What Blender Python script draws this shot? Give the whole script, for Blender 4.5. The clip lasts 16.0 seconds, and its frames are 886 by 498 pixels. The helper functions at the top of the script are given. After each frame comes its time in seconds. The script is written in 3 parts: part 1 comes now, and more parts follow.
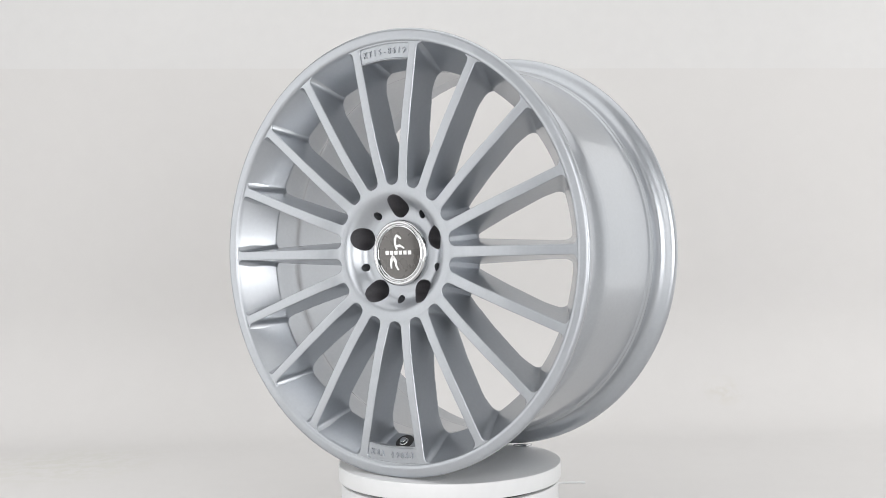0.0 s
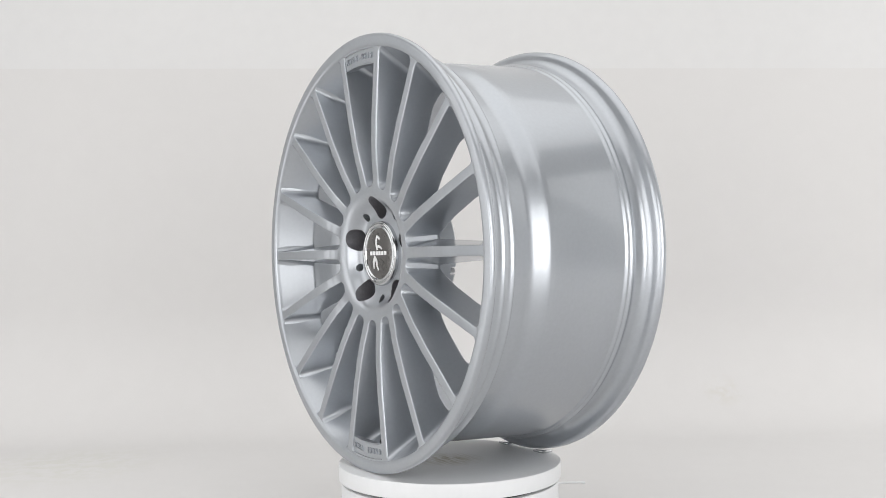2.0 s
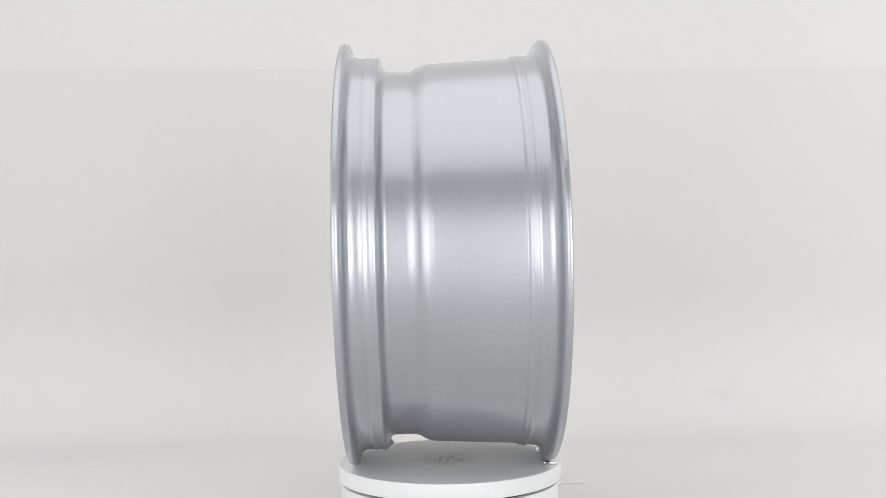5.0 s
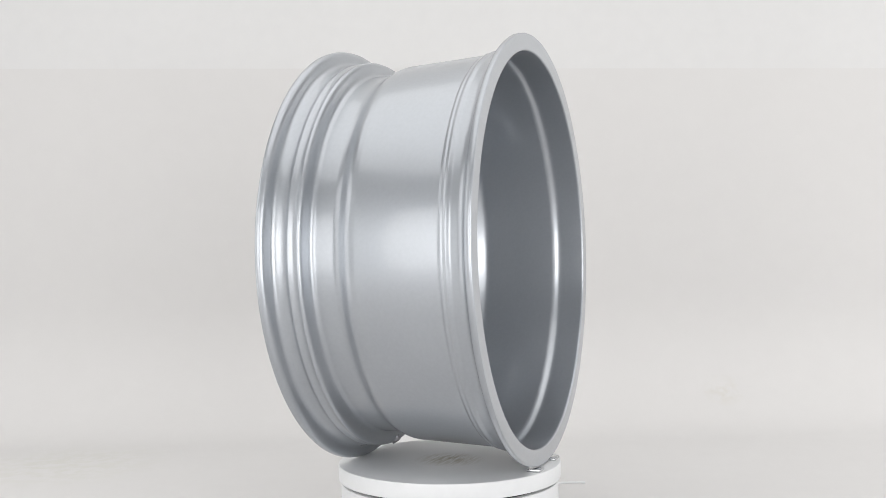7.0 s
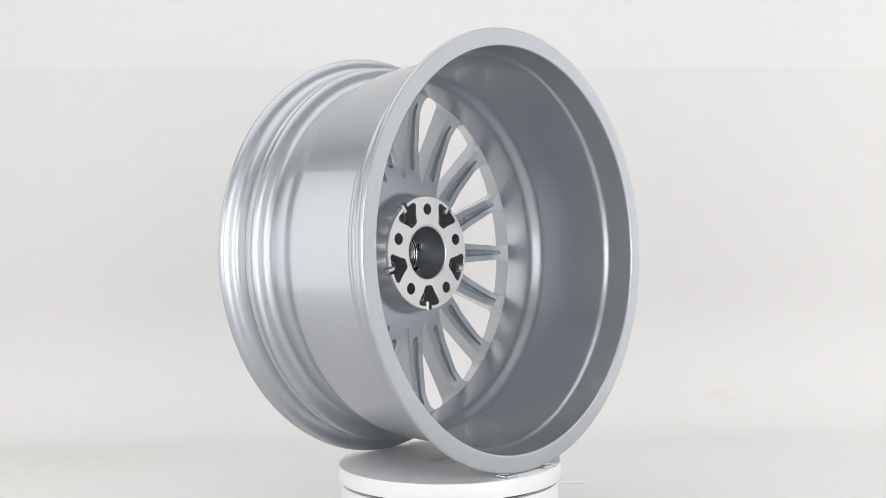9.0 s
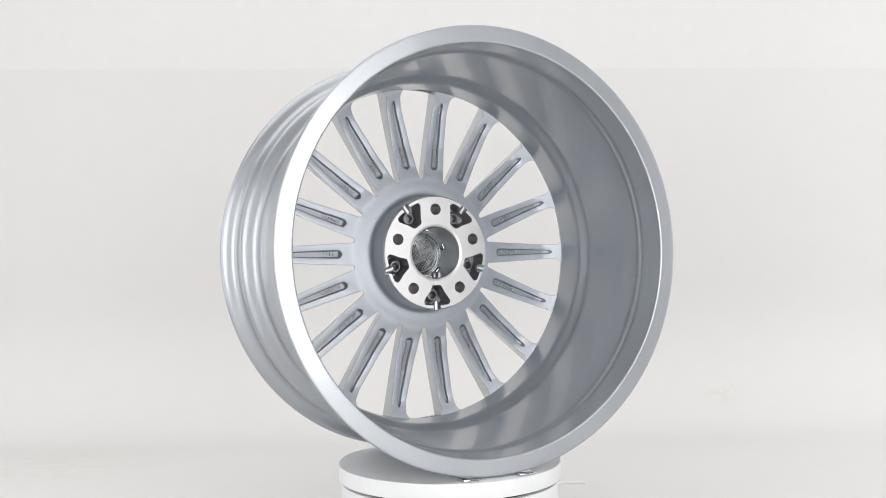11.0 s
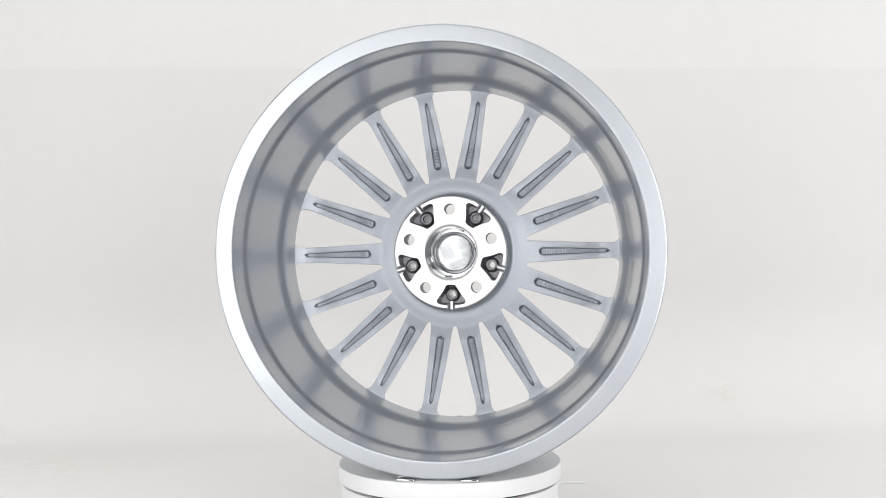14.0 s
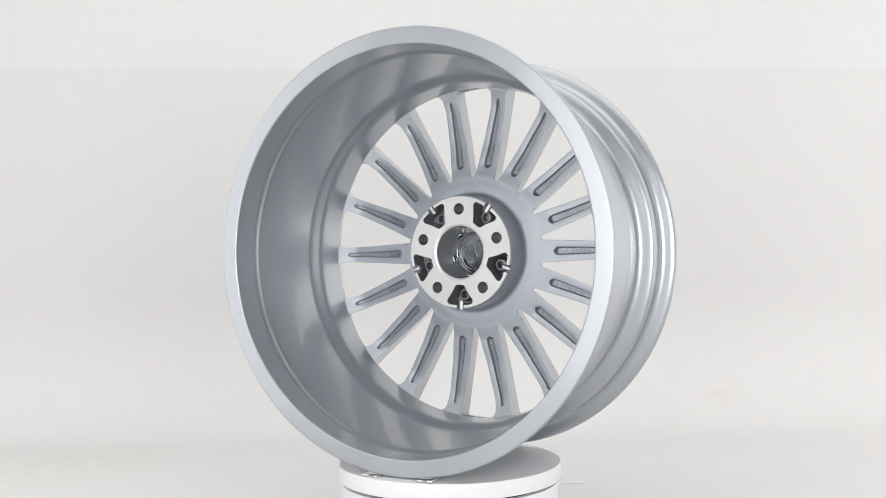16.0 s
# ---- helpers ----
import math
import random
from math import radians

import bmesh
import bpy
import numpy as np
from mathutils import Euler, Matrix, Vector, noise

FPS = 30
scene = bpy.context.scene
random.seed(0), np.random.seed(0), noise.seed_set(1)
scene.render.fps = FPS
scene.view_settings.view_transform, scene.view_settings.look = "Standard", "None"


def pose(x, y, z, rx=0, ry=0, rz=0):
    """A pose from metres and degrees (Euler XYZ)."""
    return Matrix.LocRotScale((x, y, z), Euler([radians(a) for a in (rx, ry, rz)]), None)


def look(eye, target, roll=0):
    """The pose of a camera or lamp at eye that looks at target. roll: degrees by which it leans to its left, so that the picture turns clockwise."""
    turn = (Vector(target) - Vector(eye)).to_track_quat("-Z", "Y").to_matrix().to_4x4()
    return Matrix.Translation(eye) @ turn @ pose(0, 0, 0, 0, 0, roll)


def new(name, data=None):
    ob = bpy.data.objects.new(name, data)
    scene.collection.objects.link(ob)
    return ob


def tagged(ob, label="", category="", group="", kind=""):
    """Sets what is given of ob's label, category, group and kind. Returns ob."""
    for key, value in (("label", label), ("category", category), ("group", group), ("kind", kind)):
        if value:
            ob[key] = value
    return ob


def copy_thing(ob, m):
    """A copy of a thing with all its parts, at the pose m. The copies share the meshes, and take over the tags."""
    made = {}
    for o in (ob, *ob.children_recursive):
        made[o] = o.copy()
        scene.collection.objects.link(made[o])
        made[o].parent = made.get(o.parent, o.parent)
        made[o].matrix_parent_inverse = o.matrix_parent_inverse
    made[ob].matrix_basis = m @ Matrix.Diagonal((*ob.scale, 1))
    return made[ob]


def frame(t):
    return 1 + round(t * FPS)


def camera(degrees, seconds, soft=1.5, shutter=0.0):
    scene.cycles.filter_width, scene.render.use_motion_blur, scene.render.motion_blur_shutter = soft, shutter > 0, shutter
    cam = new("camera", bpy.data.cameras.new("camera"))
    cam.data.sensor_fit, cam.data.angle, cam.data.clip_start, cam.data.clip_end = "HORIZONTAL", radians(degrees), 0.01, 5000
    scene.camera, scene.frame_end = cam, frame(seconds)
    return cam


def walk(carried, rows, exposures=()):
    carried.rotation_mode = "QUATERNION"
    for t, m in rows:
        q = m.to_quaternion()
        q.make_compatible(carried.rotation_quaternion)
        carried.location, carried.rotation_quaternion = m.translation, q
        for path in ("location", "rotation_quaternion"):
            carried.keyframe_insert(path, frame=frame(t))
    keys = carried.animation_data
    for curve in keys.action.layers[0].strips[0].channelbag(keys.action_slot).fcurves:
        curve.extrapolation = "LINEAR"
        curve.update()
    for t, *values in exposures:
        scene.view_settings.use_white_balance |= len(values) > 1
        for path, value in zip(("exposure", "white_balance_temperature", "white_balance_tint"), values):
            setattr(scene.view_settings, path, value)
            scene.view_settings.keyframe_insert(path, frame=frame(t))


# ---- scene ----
# camera: stands still, level with the wheel's centre
cam = camera(48.3, 16.0, soft=0.9)
EYE = (0.0, -1.2455, 0.2508)
VIEW = look(EYE, (EYE[0] - 0.00322, EYE[1] + 1.0, EYE[2] + 0.01097), -0.93)
walk(cam, [(0.0, VIEW), (16.0, VIEW)], exposures=[(0.0, 0.05), (4.0, 0.07), (7.0, 0.08), (9.0, 0.2), (12.5, 0.22), (16.0, 0.2)])

# the turn of the table, in degrees at t seconds
TURN0, RATE = -34.1, -10.8966


def turn(t):
    return TURN0 + RATE * t


# ---------------------------------------------------------------- light
world = bpy.data.worlds.new("studio_air")
scene.world = world
world.use_nodes = True
world.node_tree.nodes["Background"].inputs["Color"].default_value = (0.9, 0.93, 1.0, 1)
world.node_tree.nodes["Background"].inputs["Strength"].default_value = 0.3


def softbox(name, eye, target, w, h, power, colour=(1, 0.99, 0.985)):
    data = bpy.data.lights.new(name, "AREA")
    data.shape, data.size, data.size_y, data.energy, data.color = "RECTANGLE", w, h, power, colour
    ob = new(name, data)
    ob.matrix_world = look(eye, target)
    return ob


# each front softbox: a wide diffuser with a brighter heart
for side, wide, heart in ((-1, 19, 3.5), (1, 18, 9.5)):
    label = "softbox_left" if side < 0 else "softbox_right"
    softbox(label, (side * 1.06, -2.09, 0.44), (0, 0, 0.26), 1.75, 1.5, wide)
    softbox(label + "_heart", (side * 1.05, -2.07, 0.36), (0, 0, 0.26), 1.2, 0.95, heart)
softbox("side_light_left", (-1.5, -0.2, 0.5), (0.0, 0.0, 0.25), 1.2, 1.3, 6.8)
softbox("side_light_right", (1.6, 0.25, 0.5), (0.0, 0.0, 0.25), 1.8, 1.7, 9.5)
softbox("overhead_softbox", (0.0, -0.5, 2.5), (0, -0.4, 0.0), 4.4, 3.4, 63)


# ---------------------------------------------------------------- materials
def material(name, colour, rough=0.5, metal=0.0, coat=0.0, coat_rough=0.05, mottle=0.05, scale=40.0, bump=0.0, bump_scale=300.0,
             rough_var=0.05, aniso=None):
    m = bpy.data.materials.new(name)
    m.use_nodes = True
    nt = m.node_tree
    b = nt.nodes["Principled BSDF"]
    b.inputs["Metallic"].default_value = metal
    b.inputs["Coat Weight"].default_value = coat
    b.inputs["Coat Roughness"].default_value = coat_rough
    co = nt.nodes.new("ShaderNodeTexCoord")
    big = nt.nodes.new("ShaderNodeTexNoise")
    big.inputs["Scale"].default_value, big.inputs["Detail"].default_value = scale * 0.2, 3
    fine = nt.nodes.new("ShaderNodeTexNoise")
    fine.inputs["Scale"].default_value, fine.inputs["Detail"].default_value = scale * 4, 4
    src = co.outputs["Object"]
    if aniso:
        mp = nt.nodes.new("ShaderNodeMapping")
        mp.inputs["Scale"].default_value = aniso
        nt.links.new(src, mp.inputs["Vector"])
        src = mp.outputs["Vector"]
    nt.links.new(src, big.inputs["Vector"])
    nt.links.new(src, fine.inputs["Vector"])
    mix = nt.nodes.new("ShaderNodeMath")
    mix.operation = "ADD"
    nt.links.new(big.outputs["Fac"], mix.inputs[0])
    nt.links.new(fine.outputs["Fac"], mix.inputs[1])
    ramp = nt.nodes.new("ShaderNodeMapRange")
    ramp.inputs["From Min"].default_value, ramp.inputs["From Max"].default_value = 0.6, 1.4
    ramp.inputs["To Min"].default_value, ramp.inputs["To Max"].default_value = 1 - mottle, 1 + mottle
    nt.links.new(mix.outputs[0], ramp.inputs["Value"])
    tint = nt.nodes.new("ShaderNodeVectorMath")
    tint.operation = "SCALE"
    tint.inputs[0].default_value = colour
    nt.links.new(ramp.outputs["Result"], tint.inputs["Scale"])
    nt.links.new(tint.outputs["Vector"], b.inputs["Base Color"])
    rr = nt.nodes.new("ShaderNodeMapRange")
    rr.inputs["From Min"].default_value, rr.inputs["From Max"].default_value = 0.3, 0.7
    rr.inputs["To Min"].default_value, rr.inputs["To Max"].default_value = max(0.02, rough - rough_var), rough + rough_var
    nt.links.new(big.outputs["Fac"], rr.inputs["Value"])
    nt.links.new(rr.outputs["Result"], b.inputs["Roughness"])
    if bump:
        g = nt.nodes.new("ShaderNodeTexNoise")
        g.inputs["Scale"].default_value, g.inputs["Detail"].default_value = bump_scale, 3
        nt.links.new(src, g.inputs["Vector"])
        bp = nt.nodes.new("ShaderNodeBump")
        bp.inputs["Strength"].default_value, bp.inputs["Distance"].default_value = bump, 0.001
        nt.links.new(g.outputs["Fac"], bp.inputs["Height"])
        nt.links.new(bp.outputs["Normal"], b.inputs["Normal"])
    return m


SILVER = material("silver_paint", (0.404, 0.426, 0.455), 0.37, 0.87, 0.8, 0.045, 0.04, 60, 0.02, 1400, 0.025)
CAST = material("silver_paint_on_casting", (0.425, 0.45, 0.492), 0.54, 0.8, 0.28, 0.17, 0.05, 60, 0.08, 900, 0.05)
# the casting paint again, darkened: the groove floors' dark reflection is put into the colour
GROOVE = material("paint_shaded_in_groove", (0.27, 0.285, 0.31), 0.5, 0.8, 0.1, 0.2, 0.06, 60, 0.1, 900, 0.05)
MACHINED = material("machined_aluminium", (0.56, 0.56, 0.565), 0.38, 1.0, 0.0, 0.05, 0.03, 90, 0.03, 1500, 0.05)
# raw casting in the rear pockets; painted-in shade on the bolt hole walls
POCKET = material("raw_cast_and_hole_shade", (0.25, 0.247, 0.265), 0.4, 0.7, 0.0, 0.05, 0.12, 90, 0.25, 700, 0.08)
METALLISED = material("metallised_plastic", (0.36, 0.37, 0.38), 0.12, 1.0, 0.0, 0.05, 0.3, 200, 0.12, 420, 0.06)
CHROME = material("bright_chrome", (0.56, 0.57, 0.58), 0.07, 1.0, 0.0, 0.05, 0.02, 60, 0, 300, 0.02)
EMBLEM = material("grey_emblem_enamel", (0.105, 0.1, 0.095), 0.28, 0.5, 0.6, 0.05, 0.12, 300, 0.03, 1500, 0.04)
EMBLEM_MARK = material("white_emblem_mark", (0.85, 0.85, 0.85), 0.3, 0.3, 0.0, 0.05, 0.02, 100, 0, 300, 0.03)
WHITE_LAMINATE = material("white_laminate", (0.69, 0.7, 0.71), 0.4, 0.0, 0.1, 0.2, 0.02, 30, 0.02, 400, 0.05)
PAPER = material("white_backdrop_paper", (0.62, 0.612, 0.606), 0.9, 0.0, 0.0, 0.05, 0.012, 6, 0.03, 120, 0.03)
GREY_WALL = material("grey_studio_paint", (0.22, 0.225, 0.225), 0.9, 0.0, 0.0, 0.05, 0.04, 8, 0.05, 90, 0.03)
PLASTER = material("white_studio_plaster", (0.64, 0.638, 0.636), 0.9, 0.0, 0.0, 0.05, 0.02, 8, 0.05, 90, 0.03)
RUBBER = material("black_rubber", (0.02, 0.02, 0.021), 0.6, 0.0, 0.0, 0.05, 0.1, 200, 0.1, 900, 0.05)



def scuffed_laminate():
    """White laminate with a patch of brownish scuffs and fine scratches round the middle."""
    m = material("scuffed_white_laminate", (0.69, 0.7, 0.71), 0.42, 0.0, 0.08, 0.25, 0.02, 30, 0.02, 400, 0.05)
    nt = m.node_tree
    b = nt.nodes["Principled BSDF"]
    base = b.inputs["Base Color"].links[0].from_socket
    co = nt.nodes.new("ShaderNodeTexCoord")
    near = nt.nodes.new("ShaderNodeVectorMath")
    near.operation = "LENGTH"
    nt.links.new(co.outputs["Object"], near.inputs[0])
    fade = nt.nodes.new("ShaderNodeMapRange")
    fade.inputs["From Min"].default_value, fade.inputs["From Max"].default_value = 0.012, 0.046
    fade.inputs["To Min"].default_value, fade.inputs["To Max"].default_value = 1.0, 0.0
    nt.links.new(near.outputs["Value"], fade.inputs["Value"])
    mp = nt.nodes.new("ShaderNodeMapping")
    mp.inputs["Scale"].default_value = (34, 240, 1)
    mp.inputs["Rotation"].default_value = (0, 0, 0.5)
    nt.links.new(co.outputs["Object"], mp.inputs["Vector"])
    n = nt.nodes.new("ShaderNodeTexNoise")
    n.inputs["Scale"].default_value, n.inputs["Detail"].default_value = 1.0, 5
    nt.links.new(mp.outputs["Vector"], n.inputs["Vector"])
    cut = nt.nodes.new("ShaderNodeMapRange")
    cut.inputs["From Min"].default_value, cut.inputs["From Max"].default_value = 0.36, 0.6
    nt.links.new(n.outputs["Fac"], cut.inputs["Value"])
    mul = nt.nodes.new("ShaderNodeMath")
    mul.operation = "MULTIPLY"
    nt.links.new(fade.outputs["Result"], mul.inputs[0])
    nt.links.new(cut.outputs["Result"], mul.inputs[1])
    mix = nt.nodes.new("ShaderNodeMix")
    mix.data_type = "RGBA"
    nt.links.new(mul.outputs[0], mix.inputs["Factor"])
    nt.links.new(base, mix.inputs["A"])
    mix.inputs["B"].default_value = (0.36, 0.335, 0.26, 1)
    nt.links.new(mix.outputs["Result"], b.inputs["Base Color"])
    return m


TABLE_WHITE = scuffed_laminate()


def smudge(m, centre, radius, colour, strength):
    """A faint stain of its own uneven shape on a large sheet."""
    nt = m.node_tree
    b = nt.nodes["Principled BSDF"]
    base = b.inputs["Base Color"].links[0].from_socket
    co = nt.nodes.new("ShaderNodeTexCoord")
    far = nt.nodes.new("ShaderNodeVectorMath")
    far.operation = "DISTANCE"
    far.inputs[1].default_value = centre
    nt.links.new(co.outputs["Object"], far.inputs[0])
    fade = nt.nodes.new("ShaderNodeMapRange")
    fade.inputs["From Min"].default_value, fade.inputs["From Max"].default_value = radius * 0.2, radius
    fade.inputs["To Min"].default_value, fade.inputs["To Max"].default_value = strength, 0.0
    nt.links.new(far.outputs["Value"], fade.inputs["Value"])
    n = nt.nodes.new("ShaderNodeTexNoise")
    n.inputs["Scale"].default_value, n.inputs["Detail"].default_value = 45, 4
    nt.links.new(co.outputs["Object"], n.inputs["Vector"])
    cut = nt.nodes.new("ShaderNodeMapRange")
    cut.inputs["From Min"].default_value, cut.inputs["From Max"].default_value = 0.4, 0.6
    nt.links.new(n.outputs["Fac"], cut.inputs["Value"])
    mul = nt.nodes.new("ShaderNodeMath")
    mul.operation = "MULTIPLY"
    nt.links.new(fade.outputs["Result"], mul.inputs[0])
    nt.links.new(cut.outputs["Result"], mul.inputs[1])
    mix = nt.nodes.new("ShaderNodeMix")
    mix.data_type = "RGBA"
    nt.links.new(mul.outputs[0], mix.inputs["Factor"])
    nt.links.new(base, mix.inputs["A"])
    mix.inputs["B"].default_value = (*colour, 1)
    nt.links.new(mix.outputs["Result"], b.inputs["Base Color"])


smudge(PAPER, (0.61, 0.955, -0.05), 0.05, (0.5, 0.47, 0.38), 0.3)
smudge(PAPER, (-0.72, 0.6, -0.12), 0.22, (0.55, 0.55, 0.49), 0.4)


# ---------------------------------------------------------------- mesh helpers
def finish(me, mat, angle=35):
    for m in (mat if isinstance(mat, (list, tuple)) else [mat]):
        me.materials.append(m)
    me.polygons.foreach_set("use_smooth", [True] * len(me.polygons))
    me.set_sharp_from_angle(angle=radians(angle))
    me.update()
    return me


def part(name, bm, mat, parent=None, label="", angle=35):
    """One mesh object from a bmesh, under its thing or part."""
    me = bpy.data.meshes.new(name)
    bmesh.ops.recalc_face_normals(bm, faces=bm.faces)
    bm.to_mesh(me)
    bm.free()
    finish(me, mat, angle)
    ob = new(name, me)
    ob.parent = parent
    return tagged(ob, label)


def supported(profile, closed=True, gap=0.0011):
    """Adds a point close to each end of the long runs of a profile, so that flats stay flat and bends tight."""
    out = []
    n = len(profile)
    for i in range(n):
        p = Vector(profile[i])
        out.append(tuple(p))
        if i == n - 1 and not closed:
            break
        q = Vector(profile[(i + 1) % n])
        length = (q - p).length
        if length > 0.0058:
            d = (q - p) / length
            out += [tuple(p + d * gap), tuple(q - d * gap)]
    return out


def revolve(profile, n=144, axis="wheel", start=0.0, end=360.0, closed=True):
    """A ring from (axial, radius) pairs. wheel: about the wheel's axle (-y is out); z: about the upright."""
    bm = bmesh.new()
    full = abs(end - start - 360) < 1e-6
    cols = []
    for i in range(n if full else n + 1):
        p = radians(start + (end - start) * i / n)
        cols.append([bm.verts.new((r * math.cos(p), -a, r * math.sin(p)) if axis == "wheel" else (r * math.cos(p), r * math.sin(p), a))
                     for a, r in profile])
    m = len(profile)
    for i in range(n):
        c, d = cols[i], cols[(i + 1) % len(cols)]
        for j in range(m if closed else m - 1):
            k = (j + 1) % m
            bm.faces.new((c[j], c[k], d[k], d[j]))
    if not full and closed:
        bm.faces.new(cols[0])
        bm.faces.new(cols[-1][::-1])
    bmesh.ops.remove_doubles(bm, verts=bm.verts, dist=1e-6)
    return bm


def round_profile(pts, rad=0.001, steps=3):
    """Rounds the corners of a closed profile."""
    out = []
    n = len(pts)
    for i in range(n):
        p, q, s = (Vector(pts[k % n]) for k in (i - 1, i, i + 1))
        u, v = p - q, s - q
        c = min(rad, u.length * 0.45, v.length * 0.45)
        a, b = q + u.normalized() * c, q + v.normalized() * c
        for k in range(steps + 1):
            f = k / steps
            out.append(tuple(a.lerp(q, f).lerp(q.lerp(b, f), f)))
    return out


def prism(outline, depth0, depth1, taper=1.0):
    """A solid from an outline in the wheel's face, from one axial depth to another."""
    bm = bmesh.new()
    cx = sum(p[0] for p in outline) / len(outline)
    cz = sum(p[1] for p in outline) / len(outline)
    top = [bm.verts.new((x, -depth0, z)) for x, z in outline]
    bot = [bm.verts.new((cx + (x - cx) * taper, -depth1, cz + (z - cz) * taper)) for x, z in outline]
    bm.faces.new(top)
    bm.faces.new(bot[::-1])
    for i in range(len(top)):
        j = (i + 1) % len(top)
        bm.faces.new((top[i], bot[i], bot[j], top[j]))
    bmesh.ops.recalc_face_normals(bm, faces=bm.faces)
    return bm


def block(x0, x1, y0, y1, z0, z1, bevel=0.0, seg=2):
    bm = bmesh.new()
    bmesh.ops.create_cube(bm, size=1)
    for v in bm.verts:
        v.co = ((x0, x1)[v.co.x > 0], (y0, y1)[v.co.y > 0], (z0, z1)[v.co.z > 0])
    if bevel:
        bmesh.ops.bevel(bm, geom=list(bm.edges), offset=bevel, segments=seg, affect="EDGES", profile=0.5)
    return bm


def circle(cx, cz, r, n=28):
    return [(cx + r * math.cos(2 * math.pi * i / n), cz + r * math.sin(2 * math.pi * i / n)) for i in range(n)]


def lerp_table(x, table):
    for (x0, y0), (x1, y1) in zip(table, table[1:]):
        if x <= x1:
            f = max(0.0, (x - x0) / (x1 - x0))
            f = f * f * (3 - 2 * f) * 0.5 + f * 0.5
            return y0 + (y1 - y0) * f
    return table[-1][1]


def merge(parts_):
    """Joins several bmeshes into one."""
    me = bpy.data.meshes.new("joined")
    out = bmesh.new()
    for b in parts_:
        b.to_mesh(me)
        b.free()
        out.from_mesh(me)
    bpy.data.meshes.remove(me)
    return out


# ---------------------------------------------------------------- the studio
def sweep_sheet():
    """White paper that runs along the floor and up the wall in one curve, hung a little askew."""
    r, y_wall = 0.28, 1.05
    prof = [(-0.95, 0.0), (-0.3, 0.0), (y_wall - r, 0.0)]
    for i in range(1, 25):
        p = radians(90 * i / 24)
        prof.append((y_wall - r + r * math.sin(p), r - r * math.cos(p)))
    prof += [(y_wall + 0.002, 0.55), (y_wall + 0.004, 0.818)]
    xs = [-1.5 + 0.25 * i for i in range(13)]
    bm = bmesh.new()
    front, back = [], []
    for i, (y, z) in enumerate(prof):
        p, q = prof[max(i - 1, 0)], prof[min(i + 1, len(prof) - 1)]
        d = Vector((q[0] - p[0], q[1] - p[1])).normalized()
        lean = -0.0162 if i == len(prof) - 1 else 0.0
        front.append([bm.verts.new((x, y, FLOOR + 0.004 + z + lean * x)) for x in xs])
        back.append([bm.verts.new((x, y + d[1] * 0.0012, FLOOR + 0.004 + z - d[0] * 0.0012 + lean * x)) for x in xs])
    for i in range(len(prof) - 1):
        for j in range(len(xs) - 1):
            bm.faces.new((front[i][j], front[i][j + 1], front[i + 1][j + 1], front[i + 1][j]))
            bm.faces.new((back[i][j], back[i + 1][j], back[i + 1][j + 1], back[i][j + 1]))
    for i in range(len(prof) - 1):
        bm.faces.new((front[i][0], front[i + 1][0], back[i + 1][0], back[i][0]))
        bm.faces.new((front[i][-1], back[i][-1], back[i + 1][-1], front[i + 1][-1]))
    for j in range(len(xs) - 1):
        bm.faces.new((front[-1][j], front[-1][j + 1], back[-1][j + 1], back[-1][j]))
        bm.faces.new((front[0][j], back[0][j], back[0][j + 1], front[0][j + 1]))
    me = bpy.data.meshes.new("backdrop")
    bm.to_mesh(me)
    bm.free()
    finish(me, PAPER, 60)
    return tagged(new("backdrop", me), "seamless white paper sweep behind the turntable")


FLOOR = -0.125
tagged(sweep_sheet(), kind="structure", category="backdrop")


def wall(name, x0, x1, y0, y1, z0, z1, label, mat=None):
    return tagged(part(name, block(x0, x1, y0, y1, z0, z1), mat or GREY_WALL, None, label), kind="structure", category="wall")


tagged(part("floor", block(-2.6, 2.6, -3.2, 1.2, FLOOR - 0.1, FLOOR), PLASTER, None, "pale painted studio floor"), kind="structure", category="floor")
wall("wall_north", -2.6, 2.6, 1.0558, 1.2, FLOOR, 2.6, "white studio wall behind the paper", PLASTER)
wall("wall_south", -2.6, 2.6, -3.2, -3.05, FLOOR, 2.6, "grey painted studio wall")
wall("wall_west", -2.75, -2.6, -3.2, 1.2, FLOOR, 2.6, "grey painted studio wall")
wall("wall_east", 2.6, 2.75, -3.2, 1.2, FLOOR, 2.6, "grey painted studio wall")
tagged(part("ceiling", block(-2.75, 2.75, -3.2, 1.2, 2.6, 2.7), GREY_WALL, None, "grey painted studio ceiling"), kind="structure", category="ceiling")


# ---------------------------------------------------------------- turntable
TABLE_R, TABLE_H = 0.1388, 0.0195


